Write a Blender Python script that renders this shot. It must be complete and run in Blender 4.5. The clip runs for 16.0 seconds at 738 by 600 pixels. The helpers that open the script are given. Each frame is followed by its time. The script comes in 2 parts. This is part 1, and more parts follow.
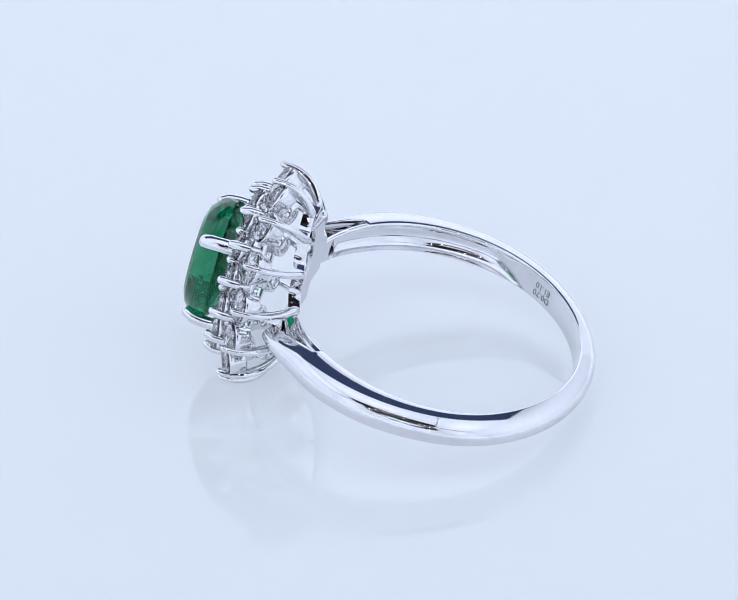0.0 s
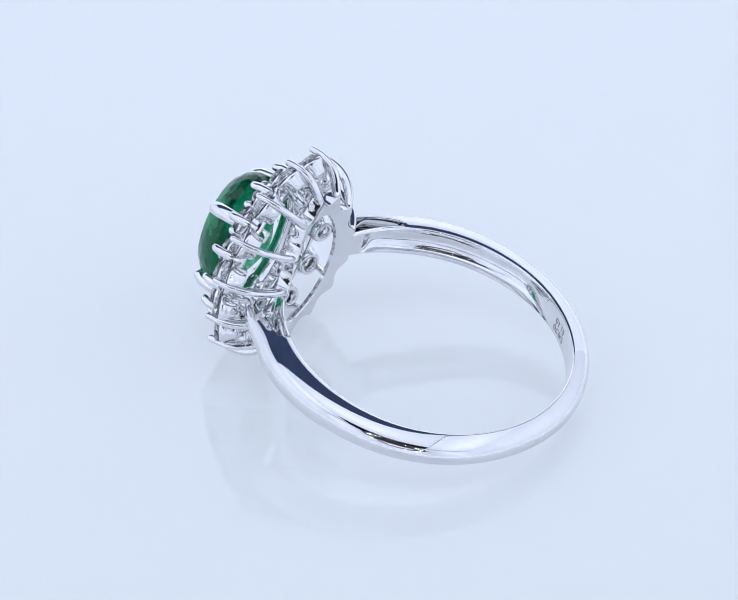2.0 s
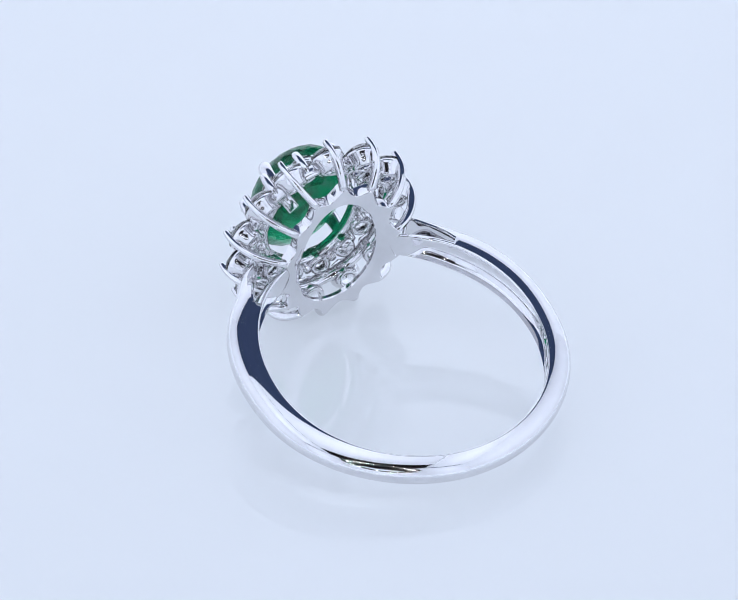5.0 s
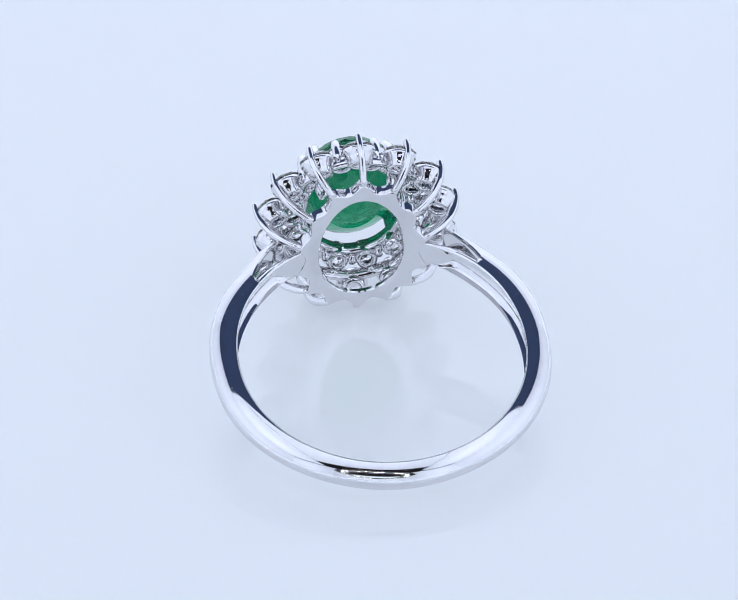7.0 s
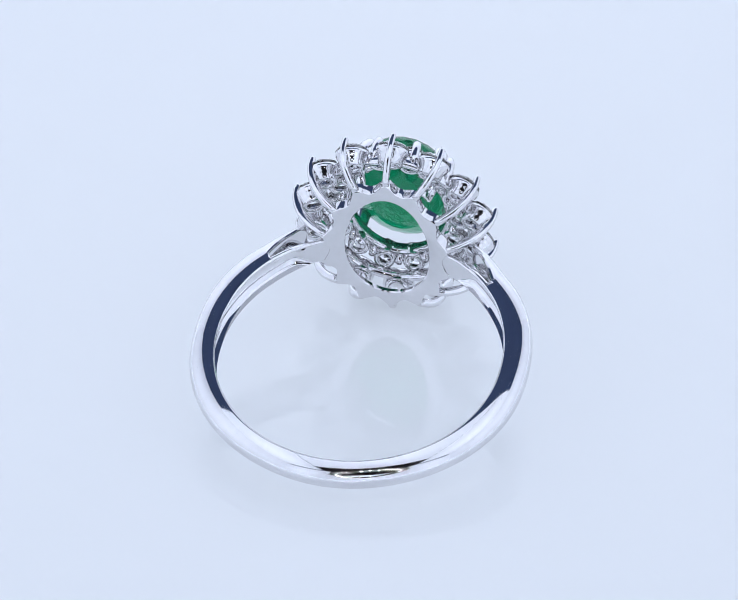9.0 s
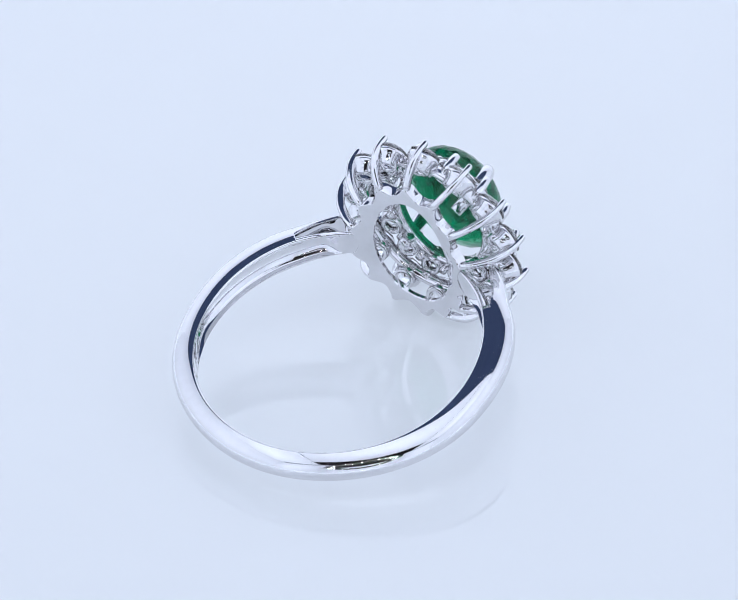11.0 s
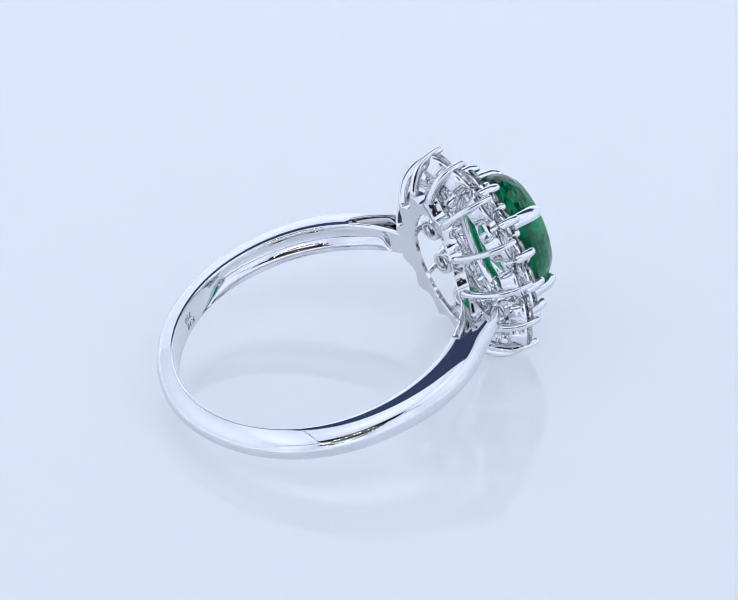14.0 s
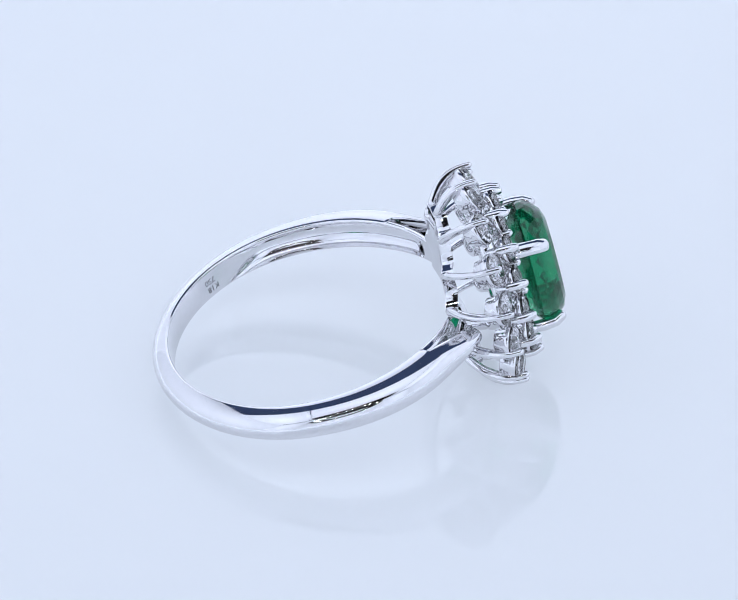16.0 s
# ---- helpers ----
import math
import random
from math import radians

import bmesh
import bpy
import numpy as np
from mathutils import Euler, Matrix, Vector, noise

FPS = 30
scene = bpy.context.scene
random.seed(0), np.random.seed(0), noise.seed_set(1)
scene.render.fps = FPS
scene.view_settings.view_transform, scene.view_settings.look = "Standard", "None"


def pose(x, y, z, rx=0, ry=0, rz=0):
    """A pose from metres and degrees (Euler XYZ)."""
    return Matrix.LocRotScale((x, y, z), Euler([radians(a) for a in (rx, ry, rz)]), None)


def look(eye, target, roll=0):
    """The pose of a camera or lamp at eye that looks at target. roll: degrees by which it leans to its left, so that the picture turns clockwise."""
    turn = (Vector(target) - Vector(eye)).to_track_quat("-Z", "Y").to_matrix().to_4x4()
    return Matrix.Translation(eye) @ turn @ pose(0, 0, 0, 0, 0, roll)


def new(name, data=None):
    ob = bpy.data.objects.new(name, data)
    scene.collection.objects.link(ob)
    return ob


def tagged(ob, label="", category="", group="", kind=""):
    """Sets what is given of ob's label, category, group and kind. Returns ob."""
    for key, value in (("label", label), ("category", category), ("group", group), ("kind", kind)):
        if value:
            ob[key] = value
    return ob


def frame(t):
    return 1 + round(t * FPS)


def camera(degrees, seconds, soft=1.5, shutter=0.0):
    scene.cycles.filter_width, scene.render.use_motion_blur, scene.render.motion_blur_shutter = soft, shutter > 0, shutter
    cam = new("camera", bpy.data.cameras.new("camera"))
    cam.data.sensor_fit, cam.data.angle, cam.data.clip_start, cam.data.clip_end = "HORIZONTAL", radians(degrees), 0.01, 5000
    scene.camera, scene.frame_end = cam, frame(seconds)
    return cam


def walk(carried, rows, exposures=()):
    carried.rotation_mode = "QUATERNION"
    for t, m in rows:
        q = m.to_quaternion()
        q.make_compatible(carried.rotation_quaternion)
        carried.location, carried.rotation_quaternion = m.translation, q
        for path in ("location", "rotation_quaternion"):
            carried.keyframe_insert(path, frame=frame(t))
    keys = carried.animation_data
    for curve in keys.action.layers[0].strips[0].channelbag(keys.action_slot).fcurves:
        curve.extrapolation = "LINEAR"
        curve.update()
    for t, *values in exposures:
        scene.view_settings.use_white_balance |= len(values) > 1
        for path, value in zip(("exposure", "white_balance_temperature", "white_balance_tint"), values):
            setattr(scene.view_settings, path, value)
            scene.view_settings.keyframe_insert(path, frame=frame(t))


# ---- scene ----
cam = camera(11.07, 16.0, soft=1.0)
U = 0.00108                      # one ring unit in metres
TABLE = 4.60                     # ring units from the table up to the point that the camera faces


def eye_pose():
    """The camera stands still, about twenty centimetres from the ring."""
    e, yaw, roll, far = radians(36.08), radians(-0.103), 0.0, 200.0
    eye = Vector((0, -far * math.cos(e), far * math.sin(e) + TABLE)) * U
    way = Vector((math.sin(yaw) * math.cos(e), math.cos(yaw) * math.cos(e), -math.sin(e)))
    return look(eye, eye + way, roll)


walk(cam, [(0.0, eye_pose()), (16.0, eye_pose())], exposures=[(0.0, 0.0), (16.0, 0.0)])

# ---- world and light ----
world = bpy.data.worlds.new("world")
scene.world = world
world.use_nodes = True
world.node_tree.nodes["Background"].inputs[0].default_value = (0.80, 0.88, 1.0, 1)
world.node_tree.nodes["Background"].inputs[1].default_value = 0.3
GLOW = (0.812, 0.865, 1.0)       # colour that the tent's white cloth emits


# ---- materials ----
def material(name, colour, rough, metal=0.0, ior=1.5, spread=0.04, scale=900.0, bump=0.0, transmission=0.0, rough_spread=0.0):
    m = bpy.data.materials.new(name)
    m.use_nodes = True
    nt = m.node_tree
    b = nt.nodes["Principled BSDF"]
    b.inputs["Roughness"].default_value, b.inputs["Metallic"].default_value, b.inputs["IOR"].default_value = rough, metal, ior
    b.inputs["Transmission Weight"].default_value = transmission
    co = nt.nodes.new("ShaderNodeTexCoord")
    big = nt.nodes.new("ShaderNodeTexNoise")
    big.inputs["Scale"].default_value, big.inputs["Detail"].default_value = scale * 0.2, 3.0
    fine = nt.nodes.new("ShaderNodeTexNoise")
    fine.inputs["Scale"].default_value, fine.inputs["Detail"].default_value = scale * 3.0, 4.0
    add = nt.nodes.new("ShaderNodeMath")
    add.operation = "ADD"
    half = nt.nodes.new("ShaderNodeMath")
    half.operation = "MULTIPLY"
    half.inputs[1].default_value = 0.5
    ramp = nt.nodes.new("ShaderNodeValToRGB")
    ramp.color_ramp.elements[0].position, ramp.color_ramp.elements[1].position = 0.3, 0.7
    ramp.color_ramp.elements[0].color = (*[c * (1 - spread) for c in colour], 1)
    ramp.color_ramp.elements[1].color = (*[min(1, c * (1 + spread)) for c in colour], 1)
    for n in (big, fine):
        nt.links.new(co.outputs["Object"], n.inputs["Vector"])
    nt.links.new(big.outputs["Fac"], add.inputs[0])
    nt.links.new(fine.outputs["Fac"], add.inputs[1])
    nt.links.new(add.outputs[0], half.inputs[0])
    nt.links.new(half.outputs[0], ramp.inputs["Fac"])
    nt.links.new(ramp.outputs["Color"], b.inputs["Base Color"])
    if rough_spread:
        mr = nt.nodes.new("ShaderNodeMapRange")
        mr.inputs["From Min"].default_value, mr.inputs["From Max"].default_value = 0.35, 0.65
        mr.inputs["To Min"].default_value, mr.inputs["To Max"].default_value = rough, rough + rough_spread
        nt.links.new(fine.outputs["Fac"], mr.inputs["Value"])
        nt.links.new(mr.outputs[0], b.inputs["Roughness"])
    if bump:
        bp = nt.nodes.new("ShaderNodeBump")
        bp.inputs["Strength"].default_value, bp.inputs["Distance"].default_value = bump, 0.00002
        nt.links.new(half.outputs[0], bp.inputs["Height"])
        nt.links.new(bp.outputs["Normal"], b.inputs["Normal"])
    return m


WHITE_GOLD = material("polished_white_gold", (0.76, 0.755, 0.775), 0.03, 1.0, spread=0.03, rough_spread=0.05, bump=0.05)
STAMP = material("engraved_recess", (0.34, 0.34, 0.37), 0.5, 1.0)
EMERALD = material("emerald_green", (0.002, 0.27, 0.11), 0.03, ior=1.45, spread=0.3, scale=1100, transmission=0.9)
DIAMOND = material("diamond_clear", (0.98, 0.98, 0.99), 0.0, ior=1.8, spread=0.01, transmission=1.0)
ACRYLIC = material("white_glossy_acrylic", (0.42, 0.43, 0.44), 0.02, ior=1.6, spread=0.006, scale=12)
ACRYLIC.node_tree.nodes["Principled BSDF"].inputs["Emission Color"].default_value = (0.765, 0.86, 1.03, 1)   # added glow without a lamp below: it weakens the shade under the ring
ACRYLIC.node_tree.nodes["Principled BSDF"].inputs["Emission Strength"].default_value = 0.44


def glowing_cloth(name, power):
    """White cloth that emits by itself, set brightest in the middle in place of lamps behind."""
    m = material(name, (0.80, 0.82, 0.85), 0.9, spread=0.03, scale=60)
    nt = m.node_tree
    n = nt.nodes["Principled BSDF"]
    n.inputs["Emission Color"].default_value = (*GLOW, 1)
    co = nt.nodes.new("ShaderNodeTexCoord")
    far = nt.nodes.new("ShaderNodeVectorMath")
    far.operation = "DISTANCE"
    far.inputs[1].default_value = (0.5, 0.5, 0.5)
    mr = nt.nodes.new("ShaderNodeMapRange")
    mr.interpolation_type = "SMOOTHSTEP"
    mr.inputs["From Min"].default_value, mr.inputs["From Max"].default_value = 0.0, 0.80
    mr.inputs["To Min"].default_value, mr.inputs["To Max"].default_value = power * 1.4, power * 0.35
    nt.links.new(co.outputs["Generated"], far.inputs[0])
    nt.links.new(far.outputs["Value"], mr.inputs["Value"])
    nt.links.new(mr.outputs[0], n.inputs["Emission Strength"])
    return m


CLOTH_SIDE = glowing_cloth("tent_cloth_side", 0.74)
CLOTH_FRONT = glowing_cloth("tent_cloth_front", 0.44)
CLOTH_BACK = glowing_cloth("tent_cloth_back", 1.16)
CLOTH_TOP = glowing_cloth("tent_cloth_top", 0.92)
CEILING = material("dark_blue_tent_top", (0.05, 0.07, 0.13), 0.8, spread=0.1, scale=40)
BLACK = material("black_cloth", (0.016, 0.013, 0.014), 0.5, spread=0.1)
for m in (CEILING, BLACK):
    m.node_tree.nodes["Principled BSDF"].inputs["Specular IOR Level"].default_value = 0.06
LED = bpy.data.materials.new("led_glow")
LED.use_nodes = True
LED.node_tree.nodes["Principled BSDF"].inputs["Emission Color"].default_value = (0.9, 0.95, 1.0, 1)
LED.node_tree.nodes["Principled BSDF"].inputs["Emission Strength"].default_value = 110.0

# ---- mesh helpers ----
TAU = radians(12.9)              # lean of the ring: it rests on its head and on the back of the band
VC = -0.48                       # middle of the head along the finger
CENTRE = -3.66                   # middle of the finger hole along n
BORE = 7.45                      # radius of the finger hole


SKEW, ASIDE = radians(1.5), -0.12   # turn and shift of the ring against the turning axis


def ring_point(u, v, n):
    """Ring units (u across the band, v along the finger, n outwards to the gem) to metres above the table."""
    u, n = u * math.cos(SKEW) + n * math.sin(SKEW) + ASIDE, n * math.cos(SKEW) - u * math.sin(SKEW)
    return Vector((u, n * math.cos(TAU) - v * math.sin(TAU), n * math.sin(TAU) + v * math.cos(TAU) + TABLE)) * U


def part(name, bm, mat, parent, label="", smooth=True):
    bmesh.ops.recalc_face_normals(bm, faces=bm.faces)
    me = bpy.data.meshes.new(name)
    bm.to_mesh(me)
    bm.free()
    for p in me.polygons:
        p.use_smooth = smooth
    me.materials.append(mat)
    ob = new(name, me)
    ob.parent = parent
    if label:
        tagged(ob, label)
    return ob


def loft(bm, rings, closed=False, caps=True):
    """Skin between rings of points with equal counts."""
    vs = [[bm.verts.new(p) for p in r] for r in rings]
    k = len(vs[0])
    for i in range(len(vs) if closed else len(vs) - 1):
        a, b = vs[i], vs[(i + 1) % len(vs)]
        for j in range(k):
            bm.faces.new((a[j], a[(j + 1) % k], b[(j + 1) % k], b[j]))
    if caps and not closed:
        bm.faces.new(vs[0][::-1])
        bm.faces.new(vs[-1])
    return vs


def rod(bm, path, side, widths, depths, seg=10, power=2.0, tip=True):
    """A bar along path (ring units), its section a superellipse; side is the direction of its width. Rounded at the far end."""
    pts = [Vector(p) for p in path]
    rings = []
    n = len(pts)

    def ring_at(p, d, w, h):
        s = Vector(side)
        s = (s - d * s.dot(d)).normalized()
        t = d.cross(s).normalized()
        out = []
        for j in range(seg):
            a = 2 * math.pi * j / seg
            c, q = math.cos(a), math.sin(a)
            c, q = math.copysign(abs(c) ** (2 / power), c), math.copysign(abs(q) ** (2 / power), q)
            out.append(ring_point(*(p + s * (c * w / 2) + t * (q * h / 2))))
        return out
    for i, p in enumerate(pts):
        d = (pts[min(i + 1, n - 1)] - pts[max(i - 1, 0)]).normalized()
        rings.append(ring_at(p, d, widths[i], depths[i]))
    if tip:
        d = (pts[-1] - pts[-2]).normalized()
        for f in (0.4, 0.7, 0.9, 0.985):
            k = math.sqrt(1 - f * f)
            rings.append(ring_at(pts[-1] + d * (f * depths[-1] * 0.5), d, widths[-1] * k, depths[-1] * k))
    loft(bm, rings)


def smooth_step(a, b, x):
    x = max(0.0, min(1.0, (x - a) / (b - a)))
    return x * x * (3 - 2 * x)


def on_ellipse(a, au, av, low=1.0):
    """A point of the head's outline; its lower half is a little flatter."""
    c = math.cos(a)
    return Vector((au * math.sin(a), av * c * (low if c < 0 else 1.0) + VC, 0))


# ---- table and the light tent ----
def slab(name, x0, x1, y0, y1, z0, z1, mat, label, category):
    bm = bmesh.new()
    bmesh.ops.create_cube(bm, size=1.0)
    for v in bm.verts:
        v.co = Vector((x0 + (v.co.x + 0.5) * (x1 - x0), y0 + (v.co.y + 0.5) * (y1 - y0), z0 + (v.co.z + 0.5) * (z1 - z0)))
    bmesh.ops.bevel(bm, geom=bm.edges[:], offset=0.002, segments=2, affect="EDGES")
    me = bpy.data.meshes.new(name)
    bm.to_mesh(me)
    bm.free()
    me.materials.append(mat)
    return tagged(new(name, me), label, category, kind="structure")


slab("tabletop", -0.6, 0.6, -0.5, 0.8, -0.02, 0.0, ACRYLIC, "white glossy acrylic tabletop with an added glow of its own", "tabletop")


# the tent stands round the table, outside the picture, and shows in the polished metal
slab("wall_left", -0.27, -0.26, -0.27, 0.27, 0.0, 0.30, CLOTH_SIDE, "glowing white cloth side of the light tent", "wall")
slab("wall_right", 0.26, 0.27, -0.27, 0.27, 0.0, 0.30, CLOTH_SIDE, "glowing white cloth side of the light tent", "wall")
slab("wall_back", -0.26, 0.26, 0.26, 0.27, 0.0, 0.30, CLOTH_BACK, "glowing white cloth back of the light tent", "wall")
slab("wall_front_left", -0.26, -0.11, -0.27, -0.26, 0.0, 0.30, CLOTH_SIDE, "glowing white cloth beside the dark opening", "wall")
slab("wall_front_right", 0.11, 0.26, -0.27, -0.26, 0.0, 0.30, CLOTH_SIDE, "glowing white cloth beside the dark opening", "wall")
slab("wall_front_low", -0.11, 0.11, -0.27, -0.26, 0.0, 0.185, CLOTH_FRONT, "glowing white cloth under the dark opening", "wall")
# a near-black sheet takes the place of the dark room beyond the opening
slab("wall_front", -0.12, 0.12, -0.285, -0.275, 0.0, 0.30, BLACK, "black sheet standing in for the dark room behind the opening", "wall")
slab("ceiling", -0.28, 0.28, -0.28, 0.28, 0.302, 0.312, CEILING, "dull dark blue top of the light tent", "ceiling")
# unseen black sheet, added to blacken the band's reflection above the opening
slab("added_black_sheet", -0.125, 0.125, -0.26, -0.176, 0.292, 0.302, BLACK, "added black sheet that darkens the reflection above the opening", "cloth")
slab("softbox", -0.125, 0.125, -0.172, 0.055, 0.290, 0.302, CLOTH_TOP, "broad glowing white softbox over the table", "softbox")
for sx in (-1, 1):
    slab("softbox", min(sx * 0.13, sx * 0.26), max(sx * 0.13, sx * 0.26), -0.24, 0.055, 0.290, 0.302, CLOTH_TOP, "long glowing white softbox under the tent top", "softbox")


def ring_lamp():
    """A ring light round the lens, behind the camera's eye."""
    lamp = tagged(new("ring_lamp"), "black ring light with small white lights", "lamp")
    lamp.matrix_world = eye_pose() @ Matrix.Translation((0, 0, 0.03))
    bm = bmesh.new()
    rings = []
    for k in range(48):
        a = 2 * math.pi * k / 48
        rings.append([Vector((r * math.cos(a), r * math.sin(a), z)) for r, z in ((0.052, 0.0), (0.076, 0.0), (0.078, 0.003), (0.078, 0.010), (0.050, 0.010), (0.050, 0.003))])
    loft(bm, rings, closed=True)
    part("housing", bm, BLACK, lamp, smooth=False)
    bm = bmesh.new()
    bmesh.ops.create_cube(bm, size=1.0)
    for v in bm.verts:
        v.co = Vector((v.co.x * 0.008, 0.064 + v.co.y * 0.008, 0.046 + v.co.z * 0.08))
    bmesh.ops.bevel(bm, geom=bm.edges[:], offset=0.001, segments=2, affect="EDGES")
    part("arm", bm, BLACK, lamp, smooth=False)
    count = 28
    for k in range(count):
        a = 2 * math.pi * k / count
        bm = bmesh.new()
        bmesh.ops.create_uvsphere(bm, u_segments=10, v_segments=6, radius=0.0012)
        for v in bm.verts:
            v.co += Vector((0.064 * math.cos(a), 0.064 * math.sin(a), -0.001))
        part("light_bead", bm, LED, lamp)


ring_lamp()

# ---- the ring ----
ring = tagged(new("ring"), "white gold cluster ring with oval green emerald and diamonds", "ring")


def arm_point(phi, r, v):
    """A point of the band; it leans a little against the head."""
    return ring_point(r * math.sin(phi), v - 0.52 - 0.04 * math.cos(phi) + 0.006 * r * math.sin(phi), CENTRE + r * math.cos(phi))


def band_section(phi, r0, r1, w, groove, flat, foot=None):
    """Closed outline of the band at the angle phi: hollowed inner face, domed outer face with flat sides (flat 1) or none (flat 0)."""
    out = []
    for f in (-0.88, -0.84, -0.80, -0.74, -0.64, -0.5, -0.33, -0.16, 0.0, 0.16, 0.33, 0.5, 0.64, 0.74, 0.80, 0.84, 0.88):
        g = groove * 1.25 * math.sqrt(max(0.0, 1 - (f / 0.84) ** 2))
        out.append((r0 + g + 0.03 * f * f, f * w))
    for f, rise in ((0.94, 0.045), (0.975, 0.085), (0.993, 0.13)):
        out.insert(0, (r0 + rise, -f * w))
        out.append((r0 + rise, f * w))
    steps = 20
    foot = r0 if foot is None else foot
    lip = (0.14 + 0.08 * flat) * (r1 - foot)
    for i in range(steps + 1):
        a = math.pi * i / steps
        c, s = math.cos(a), math.sin(a)
        cf, sf = math.copysign(abs(c) ** 0.88, c), s ** 0.92
        h = flat * sf + (1 - flat) * (1 - abs(c) ** 2.5)
        v = flat * cf + (1 - flat) * c
        out.append((max(r0 + 0.02, foot + lip + (r1 - foot - lip) * h), v * w))
    return [arm_point(phi, r, v) for r, v in out]


def bore(d):
    """Radius of the finger hole at d degrees from the gem."""
    return BORE + 0.30 * smooth_step(95, 30, d)


def hollow(d):
    """Depth of the hollow in the inner face."""
    return 0.52 * smooth_step(28, 37, d) * (1 - smooth_step(98, 124, d))


def band_width(d):
    return 0.86 + 0.10 * smooth_step(125, 55, d) - 0.24 * smooth_step(46, 29, d)


def band():
    bm = bmesh.new()
    rings = []
    a0 = 29.0
    half = [a0 + i * 1.5 for i in range(12)] + [46.8, 47.0, 48.5] + [50 + i * 2.5 for i in range(52)]
    for deg in half + [180.0] + [360 - d for d in half[::-1]]:
        d = min(deg, 360 - deg)
        outer = 1.04 + 0.36 * smooth_step(165, 95, d) + 0.50 * smooth_step(98, 48, d) + 0.46 * smooth_step(47, 29, d) + BORE
        split = (0.56 if d < 46.9 else 0.0) + 0.95 * max(0.0, (46.8 - d) / 17.8)
        flat = smooth_step(140, 72, d)
        rings.append(band_section(radians(deg), bore(d) + split, outer, band_width(d), hollow(d), flat, bore(d)))
    loft(bm, rings)
    ob = part("band", bm, WHITE_GOLD, ring, "polished white gold band with domed outer face")
    ob.data.set_sharp_from_angle(angle=radians(60))
    for s in (1, -1):
        bm = bmesh.new()
        rings = []
        for i in range(17):
            f = i / 16
            d = 48.6 - 29.6 * f
            rings.append(band_section(s * radians(d), bore(d) - 0.004 + 0.16 * f * f, bore(d) + 0.66 - 0.10 * f, band_width(50) * (1.001 - 0.28 * f), hollow(d), 1.0))
        loft(bm, rings)
        ob = part("gallery_rail", bm, WHITE_GOLD, ring)
        ob.data.set_sharp_from_angle(angle=radians(50))


def saddle(u, lift=0.0):
    r = BORE + 0.38 + lift
    return CENTRE + math.sqrt(max(0.1, r * r - u * u))


COUNT = 14
HALF = (0.0, 28.0, 54.0, 78.0, 102.0, 126.0, 152.0, 180.0)
ANGLES = [radians(a) for a in HALF] + [radians(360 - a) for a in HALF[-2:0:-1]]


def spoke_angle(k):
    """Angle of spoke k; halves lie between two spokes."""
    lo = int(math.floor(k))
    a, b = ANGLES[lo % COUNT], ANGLES[(lo + 1) % COUNT]
    if b < a:
        b += 2 * math.pi
    return a + (b - a) * (k - lo)


def base_outline(a):
    """Star-shaped outline of the gallery base: a point under every spoke, a hollow between two."""
    a = a % (2 * math.pi)
    lo = max(k for k in range(COUNT) if ANGLES[k] <= a + 1e-9)
    hi = ANGLES[lo + 1] if lo + 1 < COUNT else 2 * math.pi
    f = (a - ANGLES[lo]) / (hi - ANGLES[lo])
    dip = 1.0 - 0.12 * math.sin(math.pi * f) ** 1.4
    return on_ellipse(a, 3.48 * dip, 4.80 * dip, 1.0)


def gallery_base():
    bm = bmesh.new()
    rows = [[] for _ in range(6)]
    angles = []
    for k in range(COUNT):
        angles += [spoke_angle(k + i / 10) for i in range(10)]
    n = len(angles)
    for a in angles:
        o, h = base_outline(a), on_ellipse(a, 2.30, 3.58, 1.0)
        i, g = on_ellipse(a, 2.36, 3.64, 1.0), h.lerp(o, 0.96)
        for row, p, lift in ((rows[0], i, 0.0), (rows[1], g, 0.0), (rows[2], o, 0.05), (rows[3], o, 0.62), (rows[4], h, 0.24), (rows[5], h, 0.06)):
            row.append(ring_point(p.x, p.y, saddle(p.x, lift)))
    vs = [[bm.verts.new(p) for p in r] for r in rows]
    for k in range(6):
        a, b = vs[k], vs[(k + 1) % 6]
        for j in range(n):
            bm.faces.new((a[j], a[(j + 1) % n], b[(j + 1) % n], b[j]))
    ob = part("gallery_base", bm, WHITE_GOLD, ring, "star-shaped oval white gold base with open middle")
    ob.data.set_sharp_from_angle(angle=radians(35))


def bezier(ps, n):
    out = []
    for i in range(n + 1):
        t = i / n
        q = [p.copy() for p in ps]
        while len(q) > 1:
            q = [q[j].lerp(q[j + 1], t) for j in range(len(q) - 1)]
        out.append(q[0])
    return out


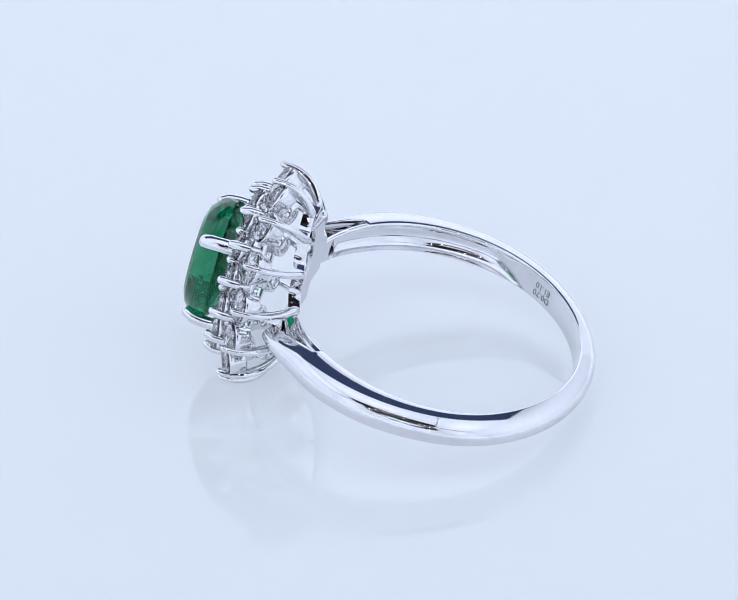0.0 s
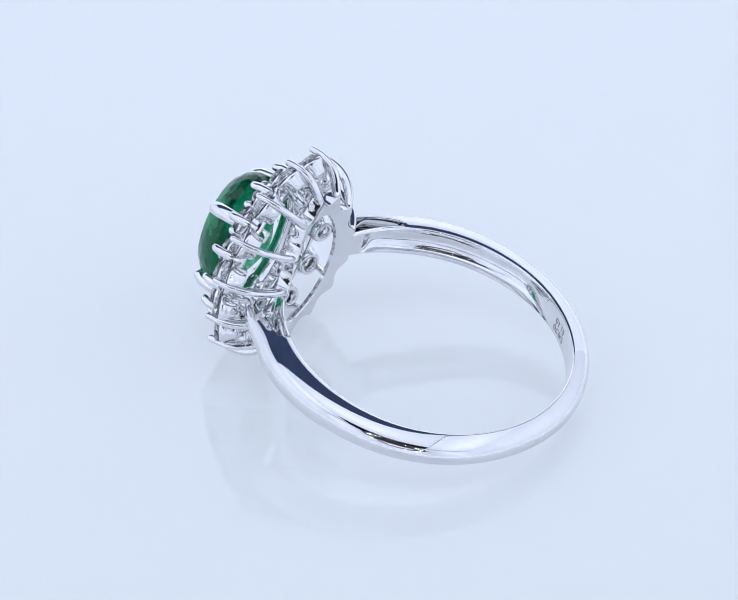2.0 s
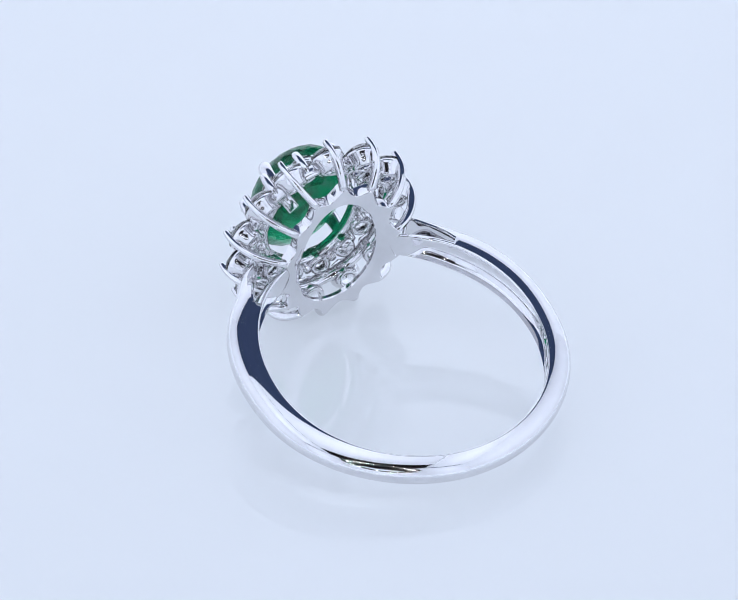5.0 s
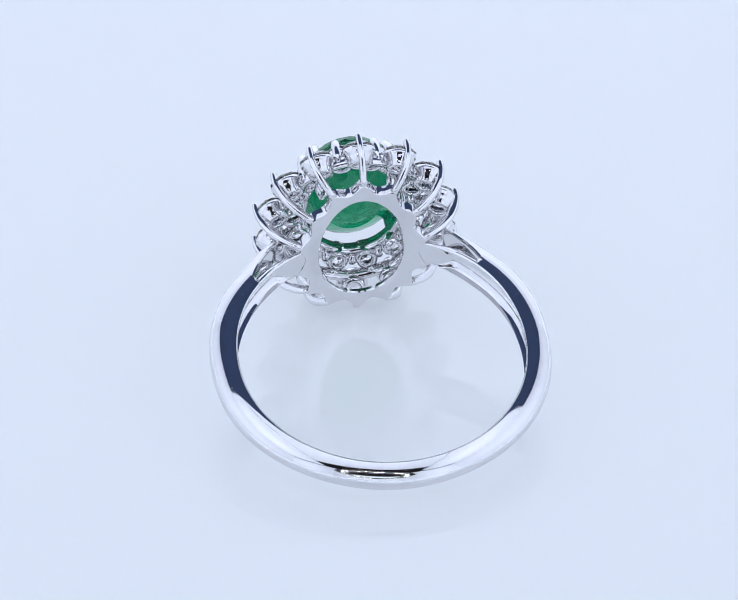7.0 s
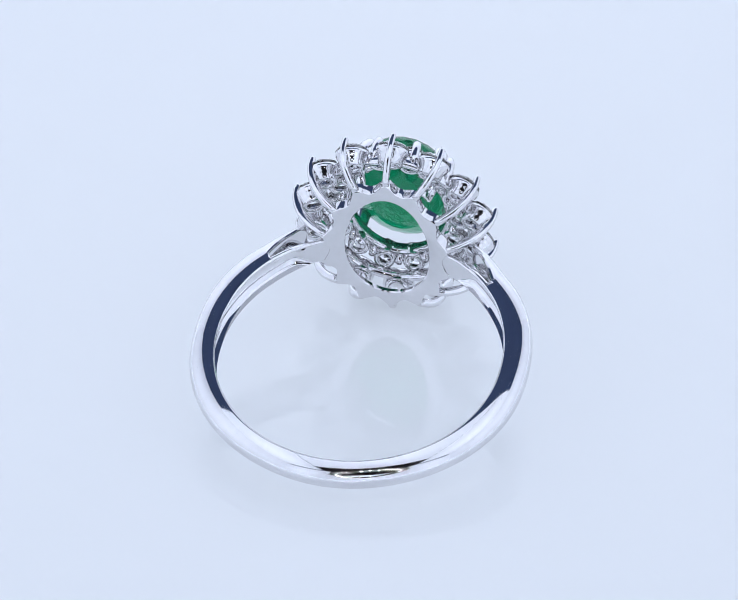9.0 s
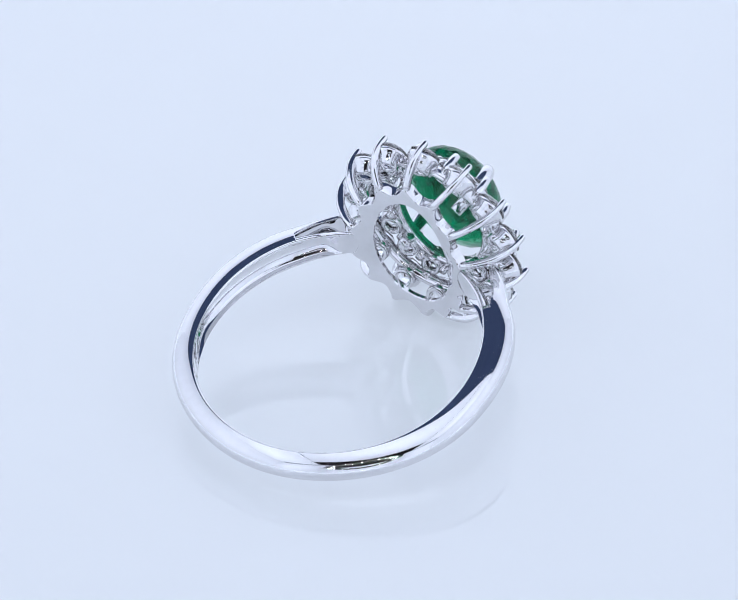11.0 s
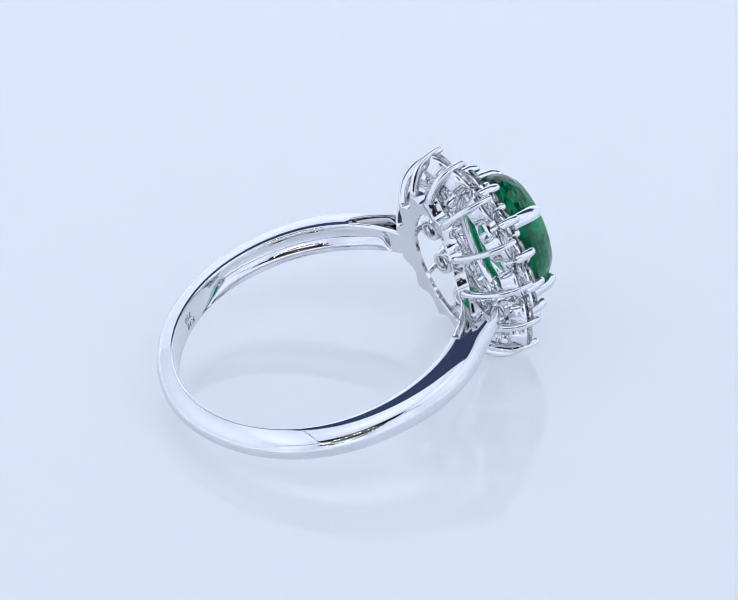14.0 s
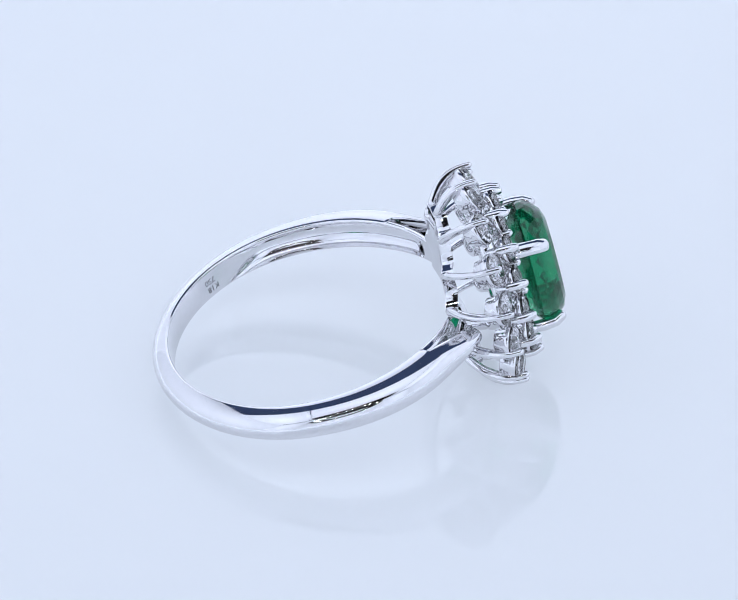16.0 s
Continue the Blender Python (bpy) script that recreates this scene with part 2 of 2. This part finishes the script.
def spokes():
    """Curved wires from the points of the base to the outer stones."""
    for k in range(COUNT):
        a = spoke_angle(k)
        r = on_ellipse(a, 3.34, 4.66, 1.0)
        tip = on_ellipse(a, 5.50, 6.06)
        side = Vector((math.cos(a), -math.sin(a), 0))
        p0 = Vector((r.x, r.y, saddle(r.x, 0.17)))
        p1 = Vector((r.x + (tip.x - r.x) * 0.62, r.y + (tip.y - r.y) * 0.62, p0.z + 0.55))
        p2 = Vector((tip.x * 1.005, tip.y, 5.35))
        p3 = Vector((tip.x, tip.y, 6.62))
        path = bezier([p0, p1, p2, p3], 12)
        bm = bmesh.new()
        rod(bm, path, side, [0.40 - 0.006 * i for i in range(13)], [0.46 + 0.10 * math.sin(math.pi * i / 12) - 0.008 * i for i in range(13)], seg=12, power=2.6)
        part("spoke", bm, WHITE_GOLD, ring)


def gem(bm, place, axis, radii, sides, profile, spin=0.0):
    """Cut stone: profile gives (scale, height, turn) from the table down; radii along u and v."""
    ax = Vector(axis).normalized()
    x = Vector((0, 1, 0)).cross(ax).normalized()
    y = ax.cross(x)
    rings = []
    for sc, h, turn in profile:
        row = []
        for j in range(sides):
            t = 2 * math.pi * (j + turn) / sides + spin
            p = Vector(place) + x * (radii[0] * sc * math.cos(t)) + y * (radii[1] * sc * math.sin(t)) + ax * h
            row.append(bm.verts.new(ring_point(*p)))
        rings.append((row, turn))
    bm.faces.new(rings[0][0])
    for (a, ta), (b, tb) in zip(rings, rings[1:]):
        for j in range(sides):
            j2 = (j + 1) % sides
            if abs(ta - tb) < 0.01:
                bm.faces.new((a[j], a[j2], b[j2], b[j]))
            elif tb > ta:
                bm.faces.new((a[j], a[j2], b[j]))
                bm.faces.new((a[j2], b[j2], b[j]))
            else:
                bm.faces.new((a[j], b[j2], b[j]))
                bm.faces.new((a[j], a[j2], b[j2]))
    bm.faces.new(rings[-1][0][::-1])


def stones():
    bm = bmesh.new()
    gem(bm, (0, -0.42, 8.60), (0, 0, 1), (2.82, 3.58), 24,
        [(0.66, 1.16, 0.0), (0.80, 0.98, 0.5), (0.93, 0.58, 0.0), (0.985, 0.25, 0.5), (1.0, 0.02, 0.0), (0.985, -0.22, 0.0), (0.80, -0.70, 0.5), (0.56, -1.25, 0.0), (0.28, -1.70, 0.5), (0.05, -1.95, 0.0)])
    part("emerald", bm, EMERALD, ring, "oval faceted deep green emerald", smooth=False)
    cut = [(0.56, 0.30, 0.0), (0.80, 0.20, 0.5), (1.0, 0.04, 0.0), (1.0, -0.05, 0.0), (0.58, -0.46, 0.5), (0.05, -0.86, 0.0)]
    for row, (au, av, n, rad, lean) in enumerate(((3.50, 4.02, 7.42, 0.80, 0.20), (4.74, 5.30, 6.46, 0.89, 0.42))):
        for k in range(COUNT):
            a = spoke_angle(k + (0.0 if row else 0.5))
            p = on_ellipse(a, au, av)
            out = Vector((math.sin(a), math.cos(a), 0))
            axis = (Vector((0, 0, 1)) + out * lean).normalized()
            place = Vector((p.x, p.y, n))
            bm = bmesh.new()
            gem(bm, place, axis, (rad, rad), 8, [(s, h * rad, t) for s, h, t in cut], spin=a + 0.4 * k)
            part("diamond", bm, DIAMOND, ring, smooth=False)
            bm = bmesh.new()
            x = Vector((0, 1, 0)).cross(axis).normalized()
            y = axis.cross(x)
            cup = ((0.90, -0.12), (1.00, -0.14), (0.99, -0.34), (0.90, -0.52), (0.80, -0.70), (0.74, -1.06), (0.62, -1.12), (0.44, -1.10), (0.38, -0.94), (0.54, -0.76), (0.80, -0.36))
            loft(bm, [[ring_point(*(place + (x * math.cos(t) + y * math.sin(t)) * (r * rad) + axis * (h * rad)))
                       for t in [2 * math.pi * j / 20 for j in range(20)]] for r, h in cup], closed=True)
            part("collet", bm, WHITE_GOLD, ring)


def seat_ring():
    """The metal rims under the emerald and between the two rows of stones."""
    for au, av, low in ((2.72, 3.42, 6.85), (4.10, 4.52, 5.95)):
        bm = bmesh.new()
        rings = []
        for i in range(72):
            a = 2 * math.pi * i / 72
            rings.append([ring_point(*(on_ellipse(a, au + d, av + d) + Vector((0, 0, low + n)))) for d, n in ((0.12, 0.0), (0.22, 0.2), (0.18, 0.65), (0.04, 0.8), (-0.14, 0.65), (-0.10, 0.05))])
        loft(bm, rings, closed=True)
        part("seat_ring", bm, WHITE_GOLD, ring)


def claws():
    for k in range(COUNT):
        a = spoke_angle(k + 0.5)
        p = on_ellipse(a, 4.36, 4.62)
        side = Vector((math.cos(a), -math.sin(a), 0))
        path = [Vector((p.x * 0.97, p.y * 0.97, 6.2)), Vector((p.x, p.y, 6.8)), Vector((p.x, p.y, 7.4)), Vector((p.x * 0.975, p.y * 0.975, 7.74))]
        bm = bmesh.new()
        rod(bm, path, side, [0.46, 0.50, 0.50, 0.47], [0.44, 0.48, 0.48, 0.45])
        part("small_claw", bm, WHITE_GOLD, ring)
        a = spoke_angle(k)
        p = on_ellipse(a, 3.12, 3.78)
        out = Vector((math.sin(a), math.cos(a), 0))
        path = [Vector((p.x, p.y, 6.5)), Vector((p.x, p.y, 7.3)), Vector((p.x, p.y, 7.66)) + out * 0.05]
        bm = bmesh.new()
        rod(bm, path, Vector((math.cos(a), -math.sin(a), 0)), [0.40, 0.46, 0.46], [0.40, 0.46, 0.46])
        part("bead_claw", bm, WHITE_GOLD, ring)
    for u, v in ((1.95, 1.92), (-1.95, 1.96), (2.12, -2.72), (-2.12, -2.72)):
        side = Vector((-v - 0.25, u, 0)).normalized()
        out = Vector((u, v + 0.25, 0)).normalized()
        p = Vector((u, v, 0)) + out * 0.22
        path = [p - out * 0.5 + Vector((0, 0, 6.0)), p + Vector((0, 0, 7.2)), p + out * 0.02 + Vector((0, 0, 8.3)), p - out * 0.04 + Vector((0, 0, 8.9)), p - out * 0.22 + Vector((0, 0, 9.24))]
        bm = bmesh.new()
        rod(bm, path, side, [0.66, 0.78, 0.84, 0.84, 0.74], [0.55, 0.62, 0.66, 0.64, 0.58], seg=14)
        part("claw", bm, WHITE_GOLD, ring, "rounded white gold claw holding the emerald")


band()
gallery_base()
spokes()
stones()
seat_ring()
claws()


def engraving(text, size, side, d0, v0, turned):
    """Stamped letters inside the band, round d0 degrees from the gem."""
    cu = bpy.data.curves.new("letters", "FONT")
    cu.body, cu.size, cu.align_x, cu.align_y = text, size, "CENTER", "CENTER"
    cu.resolution_u = 3
    tmp = bpy.data.objects.new("letters", cu)
    me = bpy.data.meshes.new_from_object(tmp)
    bpy.data.objects.remove(tmp)
    for v in me.vertices:
        x, y = v.co.x, (-v.co.y if turned else v.co.y)
        phi = radians(d0) - side * x / BORE
        p = arm_point(side * phi, BORE - 0.012, 0) - arm_point(side * phi, BORE - 0.012, 1.0)
        v.co = arm_point(side * phi, BORE - 0.012, v0) - p * y
    me.materials.append(STAMP)
    ob = new("engraving", me)
    ob.parent = ring
    tagged(ob, "small stamped letters " + text)


engraving("D0.70", 0.52, 1, 129, -0.30, True)
engraving("E1.10", 0.52, 1, 129, 0.20, True)
engraving("K18", 0.50, -1, 128, -0.30, True)
engraving("750", 0.50, -1, 129, 0.20, True)


def motions():
    """The ring turns at an even ten degrees a second."""
    walk(ring, [(float(t), pose(0, 0, 0, 0, 0, -9.98 * (t - 8.0))) for t in range(17)])


motions()
